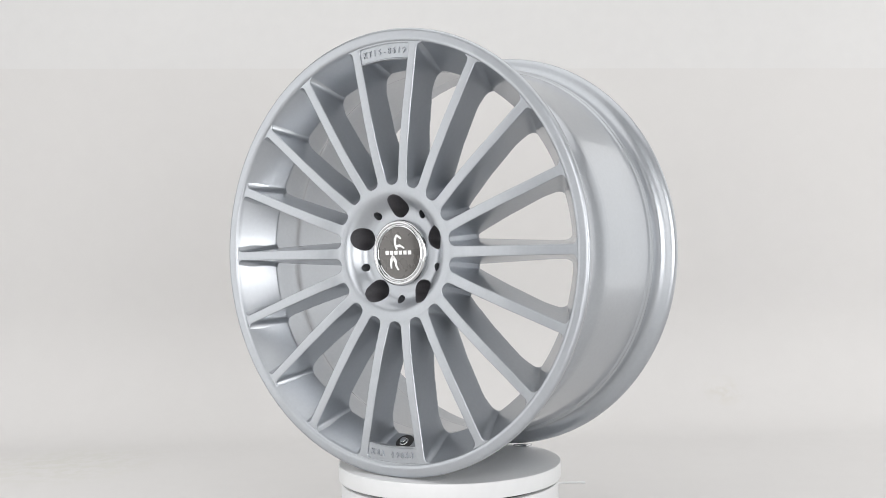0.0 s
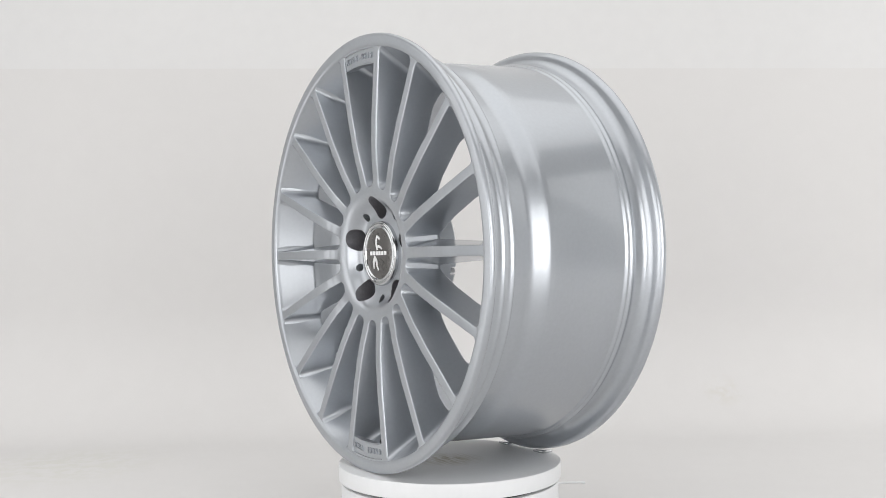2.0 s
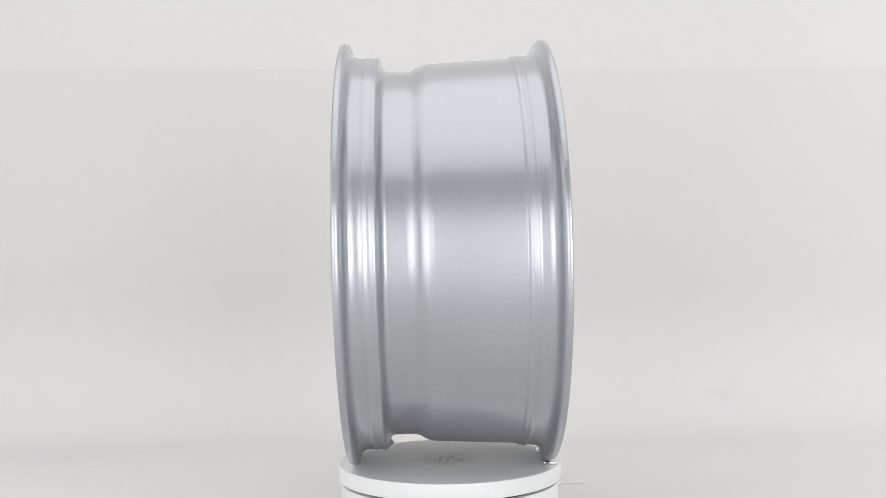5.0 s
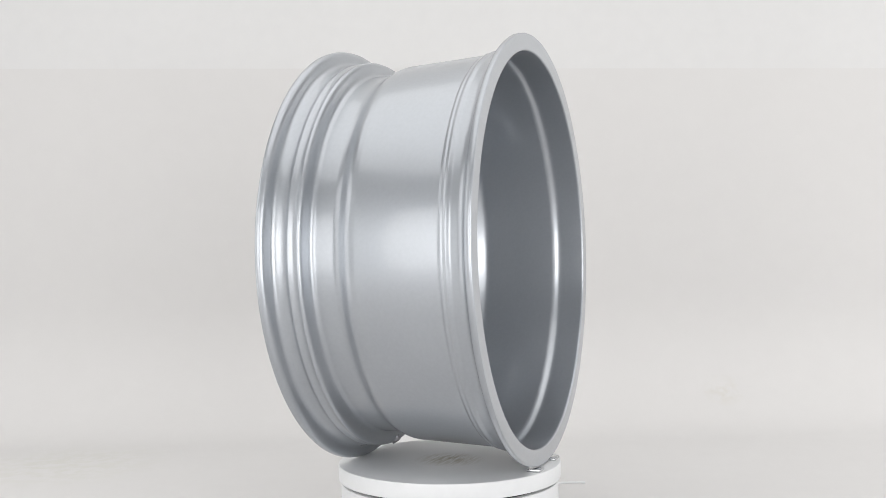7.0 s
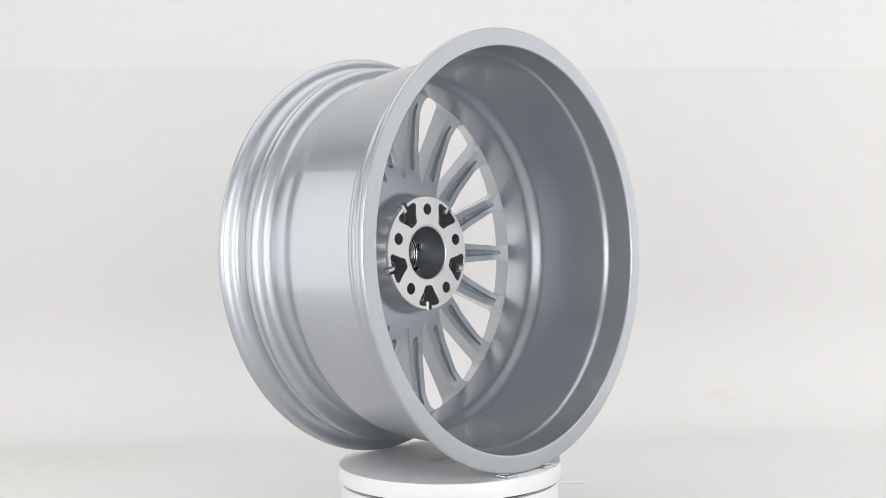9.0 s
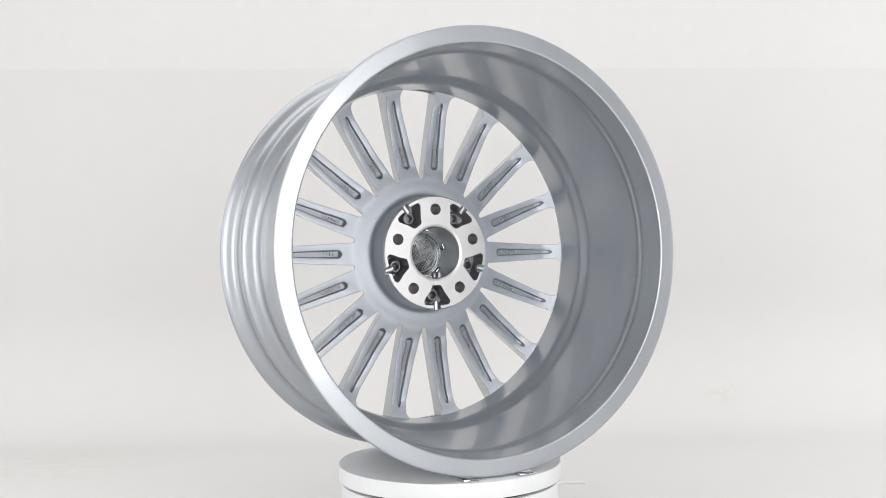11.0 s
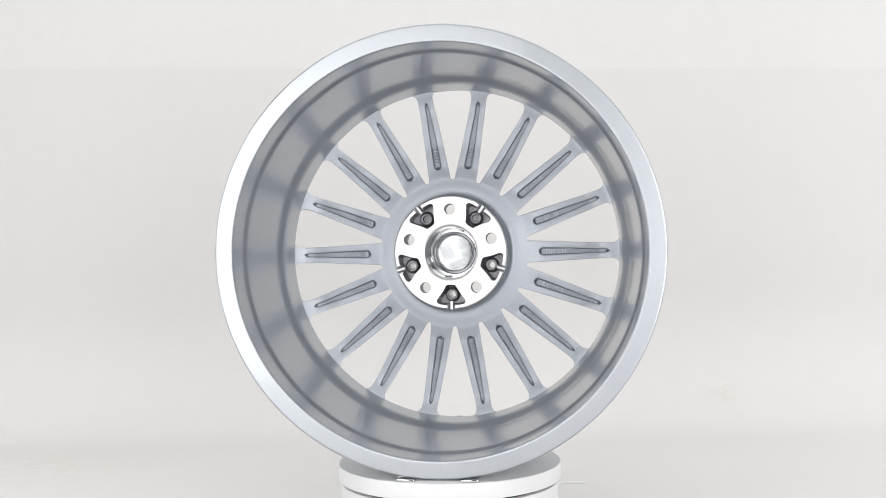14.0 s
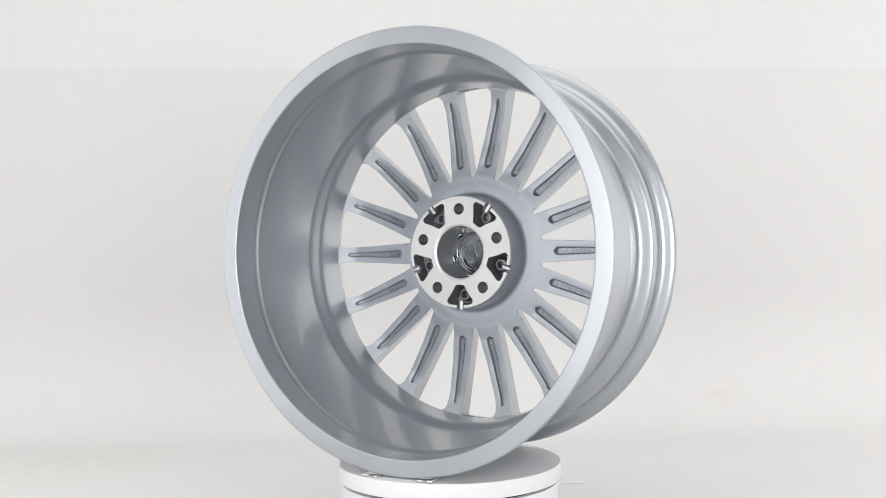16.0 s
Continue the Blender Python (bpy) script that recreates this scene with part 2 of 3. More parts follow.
def turntable():
    base = new("turntable")
    base.location = (0, 0, FLOOR + 0.004)
    h = -FLOOR - 0.004 - TABLE_H - 0.004
    part("housing", revolve(round_profile([(0, 0.0), (0, 0.1355), (h, 0.1355), (h, 0.0)], 0.0015), 128, "z"), WHITE_LAMINATE, base)
    part("spindle", revolve([(h, 0.0), (h, 0.128), (h + 0.004, 0.128), (h + 0.004, 0.0)], 96, "z"), RUBBER, base, "dark gap ring")
    tagged(base, "white round motorised turntable on the paper sweep", "turntable")
    cord = bpy.data.curves.new("cord", "CURVE")
    cord.dimensions, cord.bevel_depth, cord.bevel_resolution, cord.use_fill_caps = "3D", 0.0016, 3, True
    line = cord.splines.new("NURBS")
    way = [(0.03, 0.128, 0.012), (0.05, 0.19, 0.004), (0.09, 0.30, 0.0016), (0.15, 0.372, 0.0016), (0.185, 0.388, 0.0016), (0.205, 0.389, 0.0016), (0.222, 0.386, 0.0016)]
    line.points.add(len(way) - 1)
    for p, q in zip(line.points, way):
        p.co = (*q, 1)
    line.use_endpoint_u, line.order_u = True, 4
    tmp = new("cord", cord)
    dg = bpy.context.evaluated_depsgraph_get()
    dg.update()
    lead = bpy.data.meshes.new_from_object(tmp.evaluated_get(dg))
    bpy.data.objects.remove(tmp)
    bpy.data.curves.remove(cord)
    lead.materials.clear()
    lead = new("cord", finish(lead, WHITE_LAMINATE))
    lead.parent = base
    tagged(lead, "thin white cord behind the turntable")
    top = part("turning_disc", revolve(round_profile([(-TABLE_H, 0.0), (-TABLE_H, TABLE_R), (0, TABLE_R), (0, 0.0)], 0.0012), 160, "z"), TABLE_WHITE, base, "white laminate disc with a scuffed middle")
    return base, top


table_base, table_top = turntable()

# ---------------------------------------------------------------- the wheel
# axial measures run from the middle of the rim, outwards; radii in metres
SPOKES = 18
wheel = new("alloy_wheel")
tagged(wheel, "silver multi-spoke alloy car wheel standing on a turntable", "car wheel")

RIM = [(0.0770, 0.2184), (0.1168, 0.2433), (0.1190, 0.2443), (0.1206, 0.2452), (0.1216, 0.2466), (0.1220, 0.2490), (0.1220, 0.2560), (0.1216, 0.2580),
       (0.1204, 0.2591), (0.1180, 0.2596), (0.1152, 0.2590), (0.1130, 0.2566), (0.1115, 0.2530), (0.1097, 0.2470), (0.1080, 0.2440), (0.1050, 0.2422),
       (0.1010, 0.2414), (0.0960, 0.2411), (0.0936, 0.2414), (0.0923, 0.2421), (0.0911, 0.2424), (0.0898, 0.2421), (0.0885, 0.2414),
       (0.0850, 0.2411), (0.0822, 0.2415), (0.0808, 0.2423), (0.0795, 0.2426), (0.0780, 0.2420), (0.0766, 0.2400), (0.0753, 0.2360), (0.0740, 0.2315), (0.0727, 0.2278),
       (0.0710, 0.2256), (0.0675, 0.2247), (0.0460, 0.2245), (0.0415, 0.2250), (0.0375, 0.2264),
       (0.0325, 0.2292), (0.0280, 0.2315), (0.0235, 0.2329), (0.0175, 0.2336), (-0.0785, 0.2384), (-0.0797, 0.2391), (-0.0808, 0.2401), (-0.0822, 0.2406), (-0.0836, 0.2402),
       (-0.0848, 0.2404), (-0.0862, 0.2414), (-0.0878, 0.2420), (-0.0895, 0.2415), (-0.0910, 0.2406), (-0.0930, 0.2405), (-0.1010, 0.2415), (-0.1050, 0.2424), (-0.1080, 0.2446),
       (-0.1104, 0.2490), (-0.1124, 0.2545), (-0.1142, 0.2578), (-0.1166, 0.2595), (-0.1198, 0.2598), (-0.1212, 0.2594), (-0.1217, 0.2584), (-0.1217, 0.2404),
       (-0.1212, 0.2395), (-0.1196, 0.2390), (-0.0900, 0.2384), (-0.0868, 0.2382), (-0.0843, 0.2376), (-0.0822, 0.2362), (-0.0800, 0.2352), (-0.0765, 0.2347),
       (0.0165, 0.2290), (0.0205, 0.2285), (0.0237, 0.2273), (0.0268, 0.2255), (0.0330, 0.2219), (0.0365, 0.2204), (0.0405, 0.2195), (0.0475, 0.2190),
       (0.0560, 0.2187), (0.0680, 0.2184), (0.0758, 0.2180)]


def front_a(r):
    return lerp_table(r, [(0.06, 0.1083), (0.083, 0.1084), (0.09, 0.1090), (0.10, 0.1106), (0.115, 0.1130), (0.135, 0.1150), (0.17, 0.1172), (0.2440, 0.1194)])


def back_a(r):
    return lerp_table(r, [(0.06, 0.0690), (0.085, 0.0704), (0.0985, 0.0730), (0.117, 0.0772), (0.15, 0.0824), (0.1915, 0.0838), (0.1970, 0.0832), (0.2015, 0.0814), (0.2186, 0.0752), (0.222, 0.0742)])


def spoke_mesh():
    """One spoke, its foot flared into the hub and its head into the rim."""
    r_in0, r_in1, r_out0, r_out1 = 0.0800, 0.0983, 0.2440, 0.2186
    half = math.pi / SPOKES
    w0 = lambda r: lerp_table(r, [(0.078, 0.0067), (0.12, 0.0061), (0.23, 0.0056)])
    w1 = lambda r: max(0.0104, 0.0150 - 0.0455 * (r - 0.0983))
    ss = [0.0, 0.004, 0.01, 0.018, 0.028, 0.04, 0.055, 0.075, 0.1, 0.13] + [0.13 + 0.75 * i / 22 for i in range(1, 23)]
    ss = sorted(ss + [0.1225, 0.124, 0.127, 0.135, 0.141, 0.148, 0.157, 0.852, 0.862, 0.872, 0.884, 0.888, 0.8915])
    ss += [0.905, 0.925, 0.94, 0.955, 0.97, 0.982, 0.992, 1.0, 1.008]
    # level through the depth, inset from the side, offset of the surface
    front = [(0.0, None, 0.0), (0.0, 0.0030, 0.0), (0.0, 0.0010, -0.00002), (0.0, 0.0004, -0.0002), (0.003, 0.0001, -0.0005), (0.012, 0.0, -0.0010), (0.04, 0.0, -0.0010)]
    side = [(0.2, 0.0, -0.0003), (0.4, 0.0, 0), (0.6, 0.0, 0), (0.8, 0.0, 0), (0.95, 0.0, 0)]
    rear = [(0.985, 0.0001, 0.0), (0.996, 0.0004, 0.0), (1.0, 0.0010, 0.0), (1.0, 0.0018, 0.0)]
    bm = bmesh.new()
    cols = []
    for s in ss:
        def at(level, inset, off, sign, groove=None):
            ri, ro = r_in0 + (r_in1 - r_in0) * level, r_out0 + (r_out1 - r_out0) * level
            r = ri + (ro - ri) * s
            w = w0(max(r, 0.078)) * (1 - level) + w1(r) * level
            g = half * ri - (w0(ri) * (1 - level) + w1(ri) * level)
            d = r - ri
            if d < g:
                w += g - math.sqrt(max(0.0, g * g - (g - d) ** 2))
            rho = 0.0058 + 0.0042 * level
            e = ro - r
            if e < rho:
                w += rho - math.sqrt(max(0.0, rho * rho - (rho - max(e, 0)) ** 2))
            if inset is None:
                x = 0.0
            else:
                x = max(w - inset, 0.0)
            fa, ba = front_a(r), back_a(r)
            a = fa + (ba - fa) * level + off
            if groove is not None:
                f = groove
                span = min(max((r - 0.1130) / 0.006, 0), max((0.2055 - r) / 0.006, 0), 1)
                gw = lerp_table(r, [(0.11, 0.0054), (0.15, 0.0045), (0.2, 0.0026)]) * math.sqrt(max(span * (2 - span), 0.02))
                x = f[0] * gw + f[1]
                a += f[2] * min(1, span * 1.6)
            y = min(x, half * r * 0.9999) / r
            return (r * math.sin(y) * sign, -a, r * math.cos(y))
        loop = []
        rows = [(l, i, o, None) for l, i, o in front[1:] + side + rear]
        rows += [(1.0, 0.0, 0.0, (1, 0.0008, 0.0)), (1.0, 0.0, 0.0, (1, 0.0, 0.0003)), (1.0, 0.0, 0.0, (0.94, 0, 0.0008)), (1.0, 0.0, 0.0, (0.80, 0, 0.0034)), (1.0, 0.0, 0.0, (0.70, 0, 0.0040)), (1.0, 0.0, 0.0, (0.0, 0, 0.0041))]
        loop.append(at(0.0, None, 0.0, 1))
        for row in rows:
            loop.append(at(row[0], row[1], row[2], 1, row[3]))
        for row in rows[-2::-1]:
            loop.append(at(row[0], row[1], row[2], -1, row[3]))
        cols.append([bm.verts.new(p) for p in loop])
    n = len(cols[0])
    for s, a, b in zip(ss, cols, cols[1:]):
        for i in range(n):
            j = (i + 1) % n
            # 2: groove floors, in the tone with their shade painted in
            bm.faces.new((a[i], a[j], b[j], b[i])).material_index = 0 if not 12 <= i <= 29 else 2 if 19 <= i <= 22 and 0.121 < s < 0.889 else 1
    return bm


def hub_mesh():
    """The hub: a turned block with bolt seats, small holes and pockets cut into it."""
    prof = [(0.0325, 0.0362), (0.0340, 0.0338), (0.0352, 0.0335), (0.0880, 0.0335), (0.0880, 0.0380), (0.0920, 0.0382), (0.0920, 0.0480), (0.0924, 0.0515), (0.0936, 0.0546),
            (0.0956, 0.0574), (0.0981, 0.0598), (0.1008, 0.0620), (0.1033, 0.0642), (0.1053, 0.0666), (0.1067, 0.0692), (0.1076, 0.0722), (0.1081, 0.0758), (0.1084, 0.0800), (0.1077, 0.0801),
            (0.0755, 0.0983), (back_a(0.0984), 0.0984), (back_a(0.0955), 0.0955), (back_a(0.0925), 0.0925), (back_a(0.0885), 0.0885),
            (back_a(0.0835), 0.0835), (0.0702, 0.0798), (0.0692, 0.0780), (0.0668, 0.0763), (0.0625, 0.0752), (0.0550, 0.0746), (0.0350, 0.0737), (0.0336, 0.0731), (0.0325, 0.0722)]
    me = bpy.data.meshes.new("hub")
    bm = revolve(supported(prof), 180)
    bmesh.ops.recalc_face_normals(bm, faces=bm.faces)
    bm.to_mesh(me)
    bm.free()
    hub = new("hub", me)
    cuts = []

    def cut(b):
        c = bpy.data.meshes.new("cutter")
        bmesh.ops.recalc_face_normals(b, faces=b.faces)
        b.to_mesh(c)
        b.free()
        o = new("cutter", c)
        m = hub.modifiers.new("cut", "BOOLEAN")
        m.operation, m.object, m.solver = "DIFFERENCE", o, "EXACT"
        cuts.append(o)

    for k in range(5):
        p = radians(90 + 72 * k)
        c, s = math.cos(p), math.sin(p)
        place = lambda u, v: (u * c - v * s, u * s + v * c)
        # bolt seat: a rounded hole, a little narrower towards the axle
        out = []
        for i in range(36):
            q = 2 * math.pi * i / 36
            u, v = 0.0550 + 0.0142 * math.cos(q), 0.0145 * math.sin(q) * (1.0 if math.cos(q) > 0 else 1 - 0.12 * math.cos(q) ** 2)
            out.append(place(u, v))
        cut(prism(out, 0.115, 0.058, 0.84))
        cut(prism(circle(*place(0.056, 0), 0.0074), 0.065, 0.02))
        p = radians(54 + 72 * k)
        c, s = math.cos(p), math.sin(p)
        cut(prism(circle(*place(0.0548, 0), 0.0048, 20), 0.115, 0.02))
        # pocket in the rear face
        shape = [(0.0415, -0.0060), (0.0415, 0.0060), (0.0500, 0.0105), (0.0625, 0.0195), (0.0668, 0.0175), (0.0682, 0.0090), (0.0682, -0.0090), (0.0668, -0.0175), (0.0625, -0.0195), (0.0500, -0.0105)]
        rounded = round_profile(shape, 0.003, 3)
        cut(prism([place(u, v) for u, v in rounded], 0.0300, 0.0560, 0.82))
        # slot from the pocket to the edge, in which the stub lies
        cut(prism([place(u, v) for u, v in ((0.064, -0.0050), (0.064, 0.0050), (0.082, 0.0050), (0.082, -0.0050))], 0.0300, 0.0408))
    dg = bpy.context.evaluated_depsgraph_get()
    dg.update()
    done = bpy.data.meshes.new_from_object(hub.evaluated_get(dg))
    for o in cuts + [hub]:
        data = o.data
        bpy.data.objects.remove(o)
        bpy.data.meshes.remove(data)
    for m in (SILVER, MACHINED, POCKET, CAST):
        done.materials.append(m)
    for f in done.polygons:
        c = f.center
        a, r = -c.y, math.hypot(c.x, c.z)
        f.material_index = 0
        # walls of bolt seats and small holes: dark tone stands in for the shade inside
        for k in range(5):
            for ang, rad, reach in ((90, 0.0550, 0.0145), (54, 0.0548, 0.0047)):
                p = radians(ang + 72 * k)
                if math.hypot(c.x - rad * math.cos(p), c.z - rad * math.sin(p)) < reach and 0.0345 < a < 0.1075 and (abs(f.normal.y) < 0.5 or a < 0.085):
                    f.material_index = 2
        if f.material_index:
            continue
        if a < 0.0345 and r < 0.0735:
            f.material_index = 1
        elif a < 0.0562 and 0.038 < r < 0.0715:
            f.material_index = 2
        elif (r > 0.072 and f.normal.y > 0.3 and a > 0.036):
            f.material_index = 3
    done.polygons.foreach_set("use_smooth", [True] * len(done.polygons))
    done.set_sharp_from_angle(angle=radians(35))
    return done


def build_wheel():
    part("rim", revolve(supported(RIM), 240), SILVER, wheel, "silver painted rim barrel and lip", 50)
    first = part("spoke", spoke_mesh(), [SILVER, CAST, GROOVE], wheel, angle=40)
    for k in range(1, SPOKES):
        o = new("spoke", first.data)
        o.parent = wheel
        o.rotation_euler = (0, radians(360 / SPOKES * k), 0)
    first.rotation_euler = (0, 0, 0)
    for o in wheel.children:
        if o.name.startswith("spoke"):
            o.rotation_euler.y += radians(10)
    hub = new("hub", hub_mesh())
    hub.parent = wheel


build_wheel()


def arc_plate(r0, r1, p0, p1, a0, a1, n=14, bevel=0.0006):
    """A plate bent along the lip, between two radii, two angles and two depths."""
    bm = bmesh.new()
    rows = []
    for i in range(n + 1):
        p = radians(p0 + (p1 - p0) * i / n)
        rows.append([bm.verts.new((r * math.cos(p), -a, r * math.sin(p))) for r, a in
                     ((r0, a0), (r0, a1 - bevel), (r0 + bevel, a1), (r1 - bevel, a1), (r1, a1 - bevel), (r1, a0))])
    for c, d in zip(rows, rows[1:]):
        for j in range(6):
            bm.faces.new((c[j], c[(j + 1) % 6], d[(j + 1) % 6], d[j]))
    bm.faces.new(rows[0])
    bm.faces.new(rows[-1][::-1])
    return bm


def lettering(name, text, size, parent, mat, m, depth=0.0004, wide=1.0):
    """Raised letters in Blender's own font, as a mesh; m puts the text plane in its parent's space."""
    cu = bpy.data.curves.new(name, "FONT")
    cu.body, cu.size, cu.extrude, cu.bevel_depth = text, size, depth, size * 0.012
    cu.align_x, cu.align_y = "CENTER", "CENTER"
    cu.space_character = 1.08
    tmp = new("lettering_tmp", cu)
    dg = bpy.context.evaluated_depsgraph_get()
    dg.update()
    me = bpy.data.meshes.new_from_object(tmp.evaluated_get(dg))
    bpy.data.objects.remove(tmp)
    bpy.data.curves.remove(cu)
    me.transform(m @ Matrix.Diagonal((wide, 1, 1, 1)))
    me.materials.clear()
    finish(me, mat, 30)
    ob = new(name, me)
    ob.parent = parent
    return ob


def facing(r, phi, a, spin):
    """A text plane on the wheel's outer face at radius r and angle phi, its upright turned by spin degrees."""
    p = radians(phi)
    place = Matrix.Translation((r * math.cos(p), -a, r * math.sin(p)))
    return place @ Matrix.Rotation(radians(-spin), 4, "Y") @ Matrix.Rotation(radians(90), 4, "X")


def bent_text(name, text, size, parent, mat, r, phi, a, up):
    """Letters one by one along an arc of the lip. up: +1 reads from the top, -1 from the bottom."""
    step = size * 0.72 / r
    mid = (len(text) - 1) / 2
    pieces = []
    for i, ch in enumerate(text):
        if ch == " ":
            continue
        q = phi - up * math.degrees(step) * (i - mid)
        pieces.append(lettering(name, ch, size, parent, mat, facing(r, q, a, q - 90 if up > 0 else q + 90), 0.0009, 0.9))
    bm = bmesh.new()
    for o in pieces:
        bm.from_mesh(o.data)
        data = o.data
        bpy.data.objects.remove(o)
        bpy.data.meshes.remove(data)
    me = bpy.data.meshes.new(name)
    bm.to_mesh(me)
    bm.free()
    finish(me, mat, 30)
    ob = new(name, me)
    ob.parent = parent
    return ob


def lip_tablets():
    for phi, text, up in ((90, "KT15-8519", 1), (270, "KBA 49853", -1)):
        plate = part("tablet", arc_plate(0.2258, 0.2445, phi - 9.3, phi + 9.3, 0.1075, 0.1176), SILVER, wheel, "small cast tablet between two spokes")
        bent_text("lettering", text, 0.0098, plate, SILVER, 0.2345, phi, 0.1182, up)
        frame_bm = merge([arc_plate(0.2246, 0.2258, phi - 9.3, phi + 9.3, 0.112, 0.1186, 14, 0.0004), arc_plate(0.2428, 0.2460, phi - 9.3, phi + 9.3, 0.112, 0.1197, 14, 0.0005)])
        part("border", frame_bm, SILVER, plate)


lip_tablets()


def centre_cap():
    cap = part("centre_cap", revolve([(0.0860, 0.0), (0.0860, 0.0330), (0.0930, 0.0335), (0.0930, 0.0300), (0.0955, 0.0), ], 96), CHROME, wheel, "chrome-ringed centre cap with a dark grey emblem")
    ring = [(0.0905, 0.0390), (0.0945, 0.0393), (0.0964, 0.0390), (0.0977, 0.0380), (0.0983, 0.0364), (0.0980, 0.0348), (0.0973, 0.0339), (0.0973, 0.0332),
            (0.0979, 0.0322), (0.0977, 0.0311), (0.0968, 0.0304), (0.0940, 0.0303), (0.0905, 0.0303)]
    part("ring", revolve(ring, 128), CHROME, cap)
    disc = [(0.0940, 0.0), (0.0940, 0.0304), (0.0964, 0.0304), (0.0970, 0.0250), (0.0974, 0.0150), (0.0975, 0.0)]
    part("emblem_disc", revolve(disc, 96), EMBLEM, cap, "dark grey enamel disc")
    # the maker's mark as plain shapes: a rearing figure and a row of bars
    mark = []
    spine = [(-0.0035, 0.0215, 0.0010), (-0.0015, 0.0200, 0.0016), (0.0010, 0.0185, 0.0020), (0.0038, 0.0165, 0.0012)]
    neck = [(-0.0035, 0.0205, 0.0014), (-0.0050, 0.0160, 0.0022), (-0.0052, 0.0115, 0.0020), (-0.0040, 0.0075, 0.0018), (-0.0025, 0.0040, 0.0018)]
    fore = [(-0.0030, 0.0080, 0.0018), (0.0015, 0.0085, 0.0022), (0.0055, 0.0070, 0.0016), (0.0085, 0.0050, 0.0010)]
    hind = [(-0.0080, -0.0030, 0.0022), (-0.0105, -0.0080, 0.0030), (-0.0115, -0.0130, 0.0022), (-0.0110, -0.0185, 0.0012)]
    leg = [(-0.0085, -0.0050, 0.0030), (-0.0045, -0.0100, 0.0026), (-0.0040, -0.0150, 0.0018), (-0.0005, -0.0205, 0.0014)]
    for line in (spine, neck, fore, hind, leg):
        bm = bmesh.new()
        left, right = [], []
        for i, (x, z, w) in enumerate(line):
            p, q = line[max(i - 1, 0)], line[min(i + 1, len(line) - 1)]
            d = Vector((q[0] - p[0], q[1] - p[1])).normalized()
            for side, store in ((1, left), (-1, right)):
                px, pz = x - d[1] * w * side * 0.72, z + d[0] * w * side * 0.72
                store.append([bm.verts.new((px, -a, pz)) for a in (0.0962, 0.0980)])
        for k in range(len(line) - 1):
            bm.faces.new((left[k][1], left[k + 1][1], right[k + 1][1], right[k][1]))
            bm.faces.new((left[k][0], left[k + 1][0], left[k + 1][1], left[k][1]))
            bm.faces.new((right[k][0], right[k][1], right[k + 1][1], right[k + 1][0]))
        mark.append(bm)
    part("emblem_figure", merge(mark), EMBLEM_MARK, cap, "white raised figure on the emblem")
    bars = []
    for i in range(6):
        x = -0.0172 + 0.0066 * i
        bars.append(block(x - 0.0023, x + 0.0023, -0.0982, -0.0962, -0.0022, 0.0026, 0.0003, 1))
    part("emblem_bars", merge(bars), EMBLEM_MARK, cap, "row of white bars across the emblem")
    # the cap's back, seen through the bore: a bright dome with ribs and spring tabs
    dome = [(0.0865, 0.0330)] + [(0.0866 - 0.0016 * math.cos(radians(90 * i / 10)), 0.0300 * math.sin(radians(90 * i / 10))) for i in range(10, -1, -1)]
    part("cap_back", revolve(dome, 72, closed=False), METALLISED, cap, "bright metallised back of the cap")
    ribs = []
    for cx, cz, nx, nz in ((0.0095, 0.004, 7, 9), (0.004, -0.0165, 8, 5), (-0.0125, 0.009, 5, 6), (-0.012, -0.009, 4, 5)):
        hx, hz = 0.00105 * nx, 0.00105 * nz
        for i in range(nx + 1):
            x = cx - hx + 0.0021 * i
            ribs.append(block(x - 0.0004, x + 0.0004, -0.0862, -0.0826, cz - hz, cz + hz, 0.0001, 1))
        for i in range(nz + 1):
            z = cz - hz + 0.0021 * i
            ribs.append(block(cx - hx, cx + hx, -0.0862, -0.0830, z - 0.0004, z + 0.0004, 0.0001, 1))
    ribs += [revolve([(0.0862, r), (0.0800, r), (0.0795, r + 0.0006), (0.0800, r + 0.0012), (0.0862, r + 0.0012)], 72) for r in (0.0238, 0.0275)]
    rb = merge(ribs)
    bmesh.ops.rotate(rb, verts=rb.verts, cent=(0, 0, 0), matrix=Matrix.Rotation(radians(20), 3, "Y"))
    part("cap_ribs", rb, METALLISED, cap)
    tab = None
    for k in range(6):
        m = Matrix.Rotation(radians(60 * k + 15), 4, "Y")
        if tab is None:
            tab = part("spring_tab", block(0.0300, 0.0325, -0.0865, -0.0720, -0.0045, 0.0045, 0.0005, 2), CHROME, cap)
            o = tab
        else:
            o = new("spring_tab", tab.data)
            o.parent = cap
        o.rotation_euler = m.to_euler()


centre_cap()


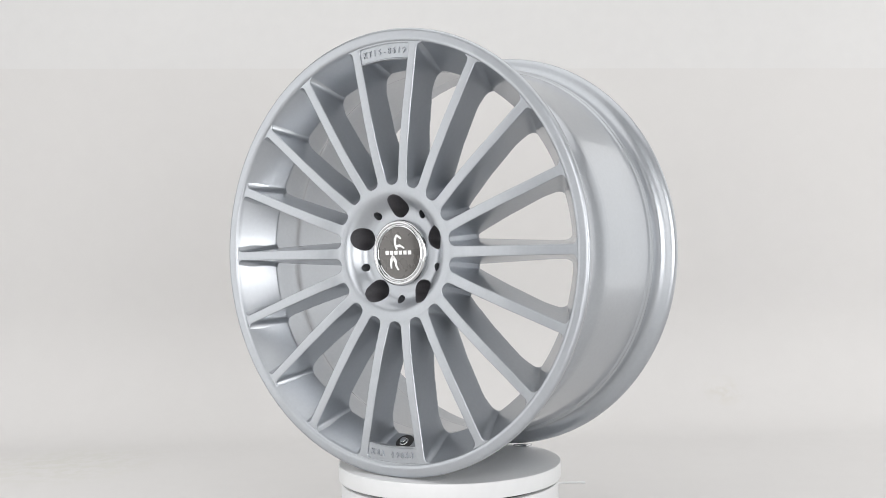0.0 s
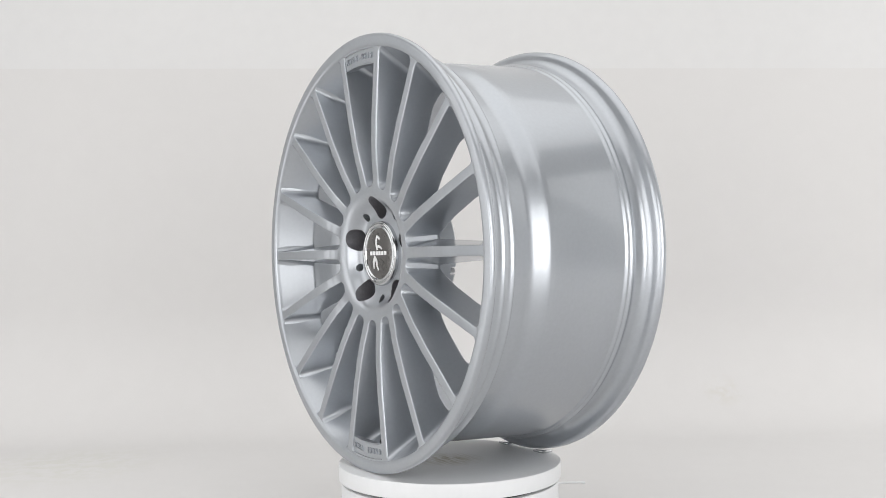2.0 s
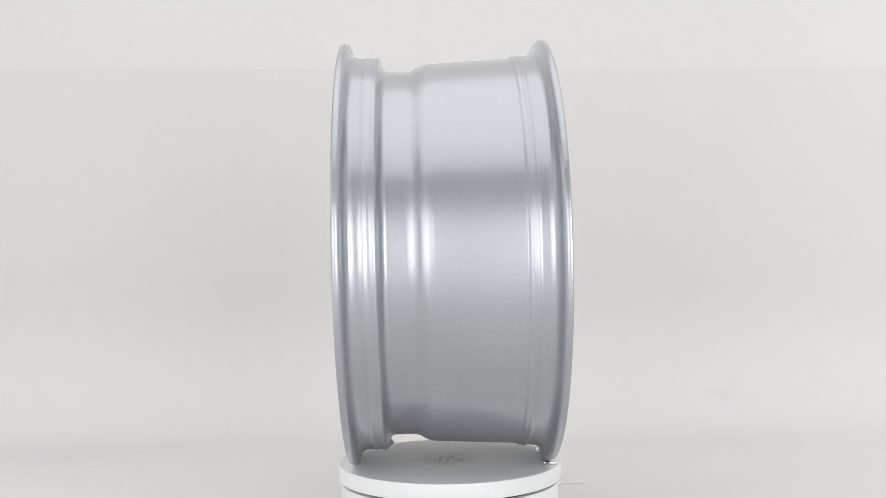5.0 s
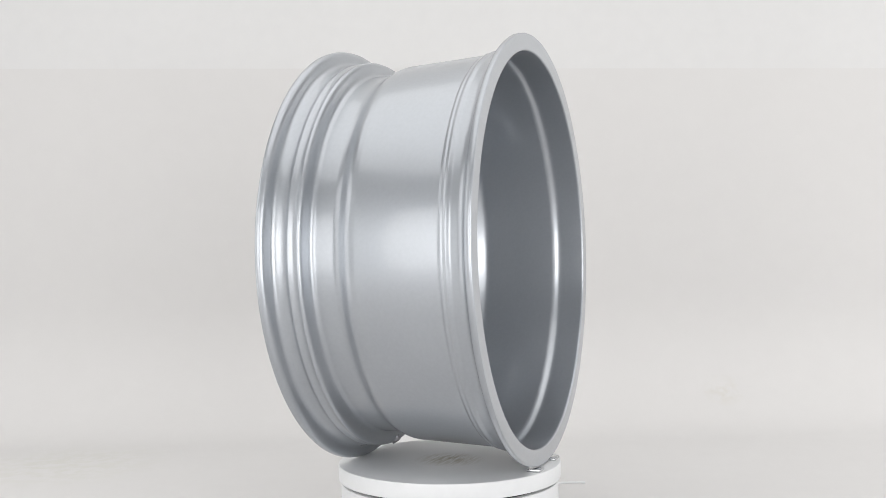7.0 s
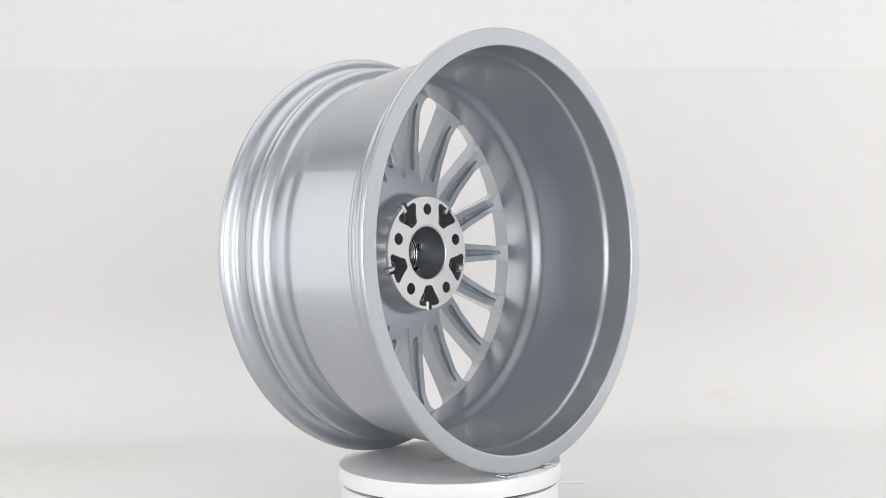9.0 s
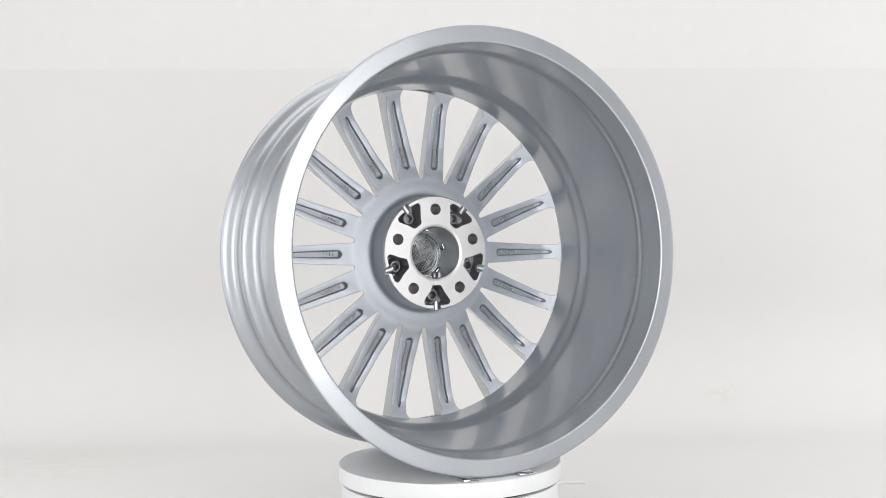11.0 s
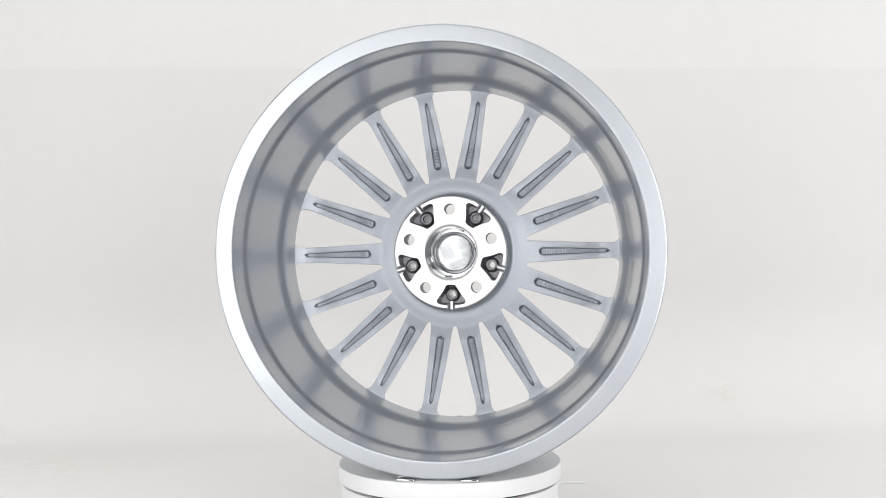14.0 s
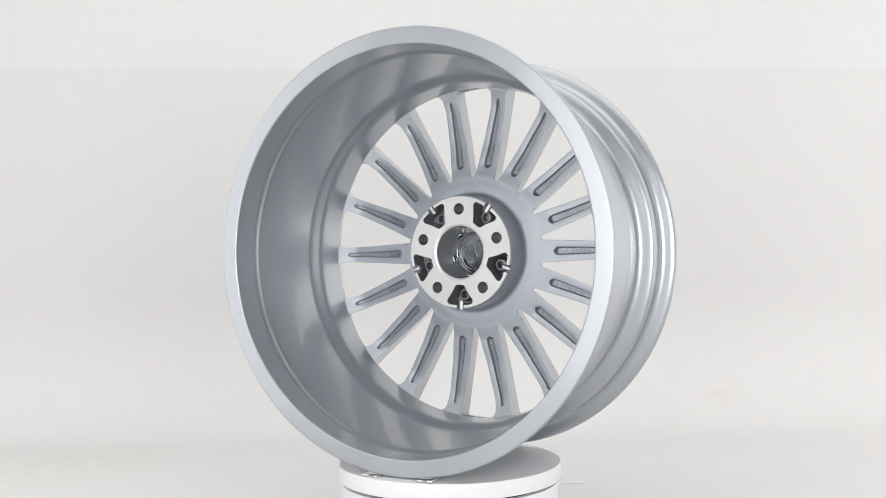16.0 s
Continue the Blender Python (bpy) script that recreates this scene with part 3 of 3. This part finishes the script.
def hub_details():
    boss = part("boss", revolve([(0.0570, 0.0046), (0.0475, 0.0046), (0.0465, 0.0052), (0.0467, 0.0068), (0.0485, 0.0080), (0.0520, 0.0092), (0.0570, 0.0102)], 32), POCKET, wheel)
    pin = bmesh.new()
    bmesh.ops.create_cone(pin, cap_ends=True, segments=20, radius1=0.0035, radius2=0.0033, depth=0.0108)
    bmesh.ops.bevel(pin, geom=[e for e in pin.edges if len({round(v.co.z, 5) for v in e.verts}) == 1], offset=0.0005, segments=2, affect="EDGES")
    bmesh.ops.rotate(pin, verts=pin.verts, cent=(0, 0, 0), matrix=Matrix.Rotation(radians(90), 3, "Y"))
    pin = part("pin", pin, MACHINED, wheel, "short machined stub on the mounting face")
    for k in range(5):
        p = radians(54 + 72 * k)
        o = boss if k == 0 else new("boss", boss.data)
        o.parent = wheel
        o.location = (0.0548 * math.cos(p), 0, 0.0548 * math.sin(p))
        o = pin if k == 0 else new("pin", pin.data)
        o.parent = wheel
        o.location = (0.0684 * math.cos(p), -0.0372, 0.0684 * math.sin(p))
        o.rotation_euler = (0, -p, 0)


hub_details()


def valve():
    stem = revolve(round_profile([(0.0, 0.0), (0.0, 0.0056), (0.003, 0.0056), (0.0032, 0.0042), (0.0062, 0.0040), (0.0062, 0.0)], 0.0006), 28, "z")
    v = part("valve", stem, CHROME, wheel, "metal tyre valve at the foot of the rim")
    v.location = (-0.004, -0.0875, -0.2262)
    v.rotation_euler = (radians(38), 0, 0)
    seat = revolve([(-0.001, 0.0058), (-0.001, 0.0122), (0.0012, 0.0120), (0.0022, 0.0108), (0.0024, 0.0060)], 28, "z")
    part("valve_seat", seat, RUBBER, v, "black rubber seat")
    nut = revolve(round_profile([(-0.020, 0.0), (-0.020, 0.0062), (-0.009, 0.0066), (-0.009, 0.0)], 0.0008), 6, "z")
    part("valve_nut", nut, POCKET, v)


valve()

# words cast into the grooves on the backs of the spokes; angle round the axle, seen from the front
GROOVE_WORDS = [(180, "TÜV CERT", 0.0084), (200, "8.5Jx19H2", 0.0076), (160, "ET  30", 0.0078), (140, "KT15-8519", 0.0076), (240, "Engineered", 0.0068)]
BAR_ANGLES = [(220, 4), (0, 4), (20, 6), (340, 7), (320, 8), (300, 8), (280, 9), (260, 9), (80, 6), (100, 6), (120, 3), (60, 4), (40, 5)]


def groove_marks():
    for phi, text, size in GROOVE_WORDS:
        p = radians(phi)
        r = 0.1385
        a = back_a(r) + 0.0036
        # text plane that faces backwards, its line along the spoke, read outwards
        slope = (back_a(0.158) - back_a(0.119)) / 0.039
        along = Vector((math.cos(p), -slope, math.sin(p))).normalized()
        up = Vector((0, 1, 0)).cross(along).normalized()
        normal = along.cross(up)
        flip = 1 if 90 < phi < 270 else -1
        m = Matrix((along * flip, up * flip, normal)).transposed().to_4x4()
        m.translation = Vector((r * math.cos(p), -a, r * math.sin(p)))
        lettering("lettering", text, size, wheel, CAST, m, 0.0007, 0.85)
    for phi, count in BAR_ANGLES:
        bars = []
        for i in range(count):
            x = 0.121 + 0.0042 * i
            a = back_a(x) + 0.0040
            bars.append(block(x, x + 0.0026, -a - 0.0004, -a + 0.0010, -0.0021, 0.0021, 0.0002, 1))
        # marks share the groove floor's painted-in shade
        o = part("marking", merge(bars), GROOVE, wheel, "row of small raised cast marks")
        o.rotation_euler = (0, -radians(phi), 0)


groove_marks()


def wedge():
    """A small bright metal wedge that keeps the wheel from rolling."""
    bm = block(-0.010, 0.010, -0.008, 0.008, 0.0, 0.0034, 0.0006, 2)
    for v in bm.verts:
        if v.co.z > 0.001 and v.co.x < 0:
            v.co.z *= 0.72
    ob = part("metal_wedge", merge([bm, block(-0.0102, 0.0102, -0.0083, -0.0076, 0.0004, 0.0018, 0.0002, 1)]), CHROME)
    return tagged(ob, "small chromed metal wedge under the wheel's rear edge", "wedge", "wheel wedges")


wedges = [wedge()]
wedges.append(copy_thing(wedges[0], Matrix.Identity(4)))


def motions():
    rows_w, rows_t, rows_l, rows_r = [], [], [], []
    for i in range(33):
        t = i * 0.5
        spin = pose(0, 0, 0, 0, 0, turn(t))
        rows_t.append((t, pose(0, 0, -FLOOR - 0.004, 0, 0, turn(t))))
        rows_w.append((t, spin @ pose(-0.0016, 0, 0.2605, 0.37, 0, 0)))
        rows_l.append((t, spin @ pose(-0.0370, 0.1215, 0.0, 0, 0, 180)))
        rows_r.append((t, spin @ pose(0.0360, 0.1215, 0.0, 0, 0, 0)))
    walk(wheel, rows_w)
    walk(table_top, rows_t)
    walk(wedges[0], rows_l)
    walk(wedges[1], rows_r)


motions()
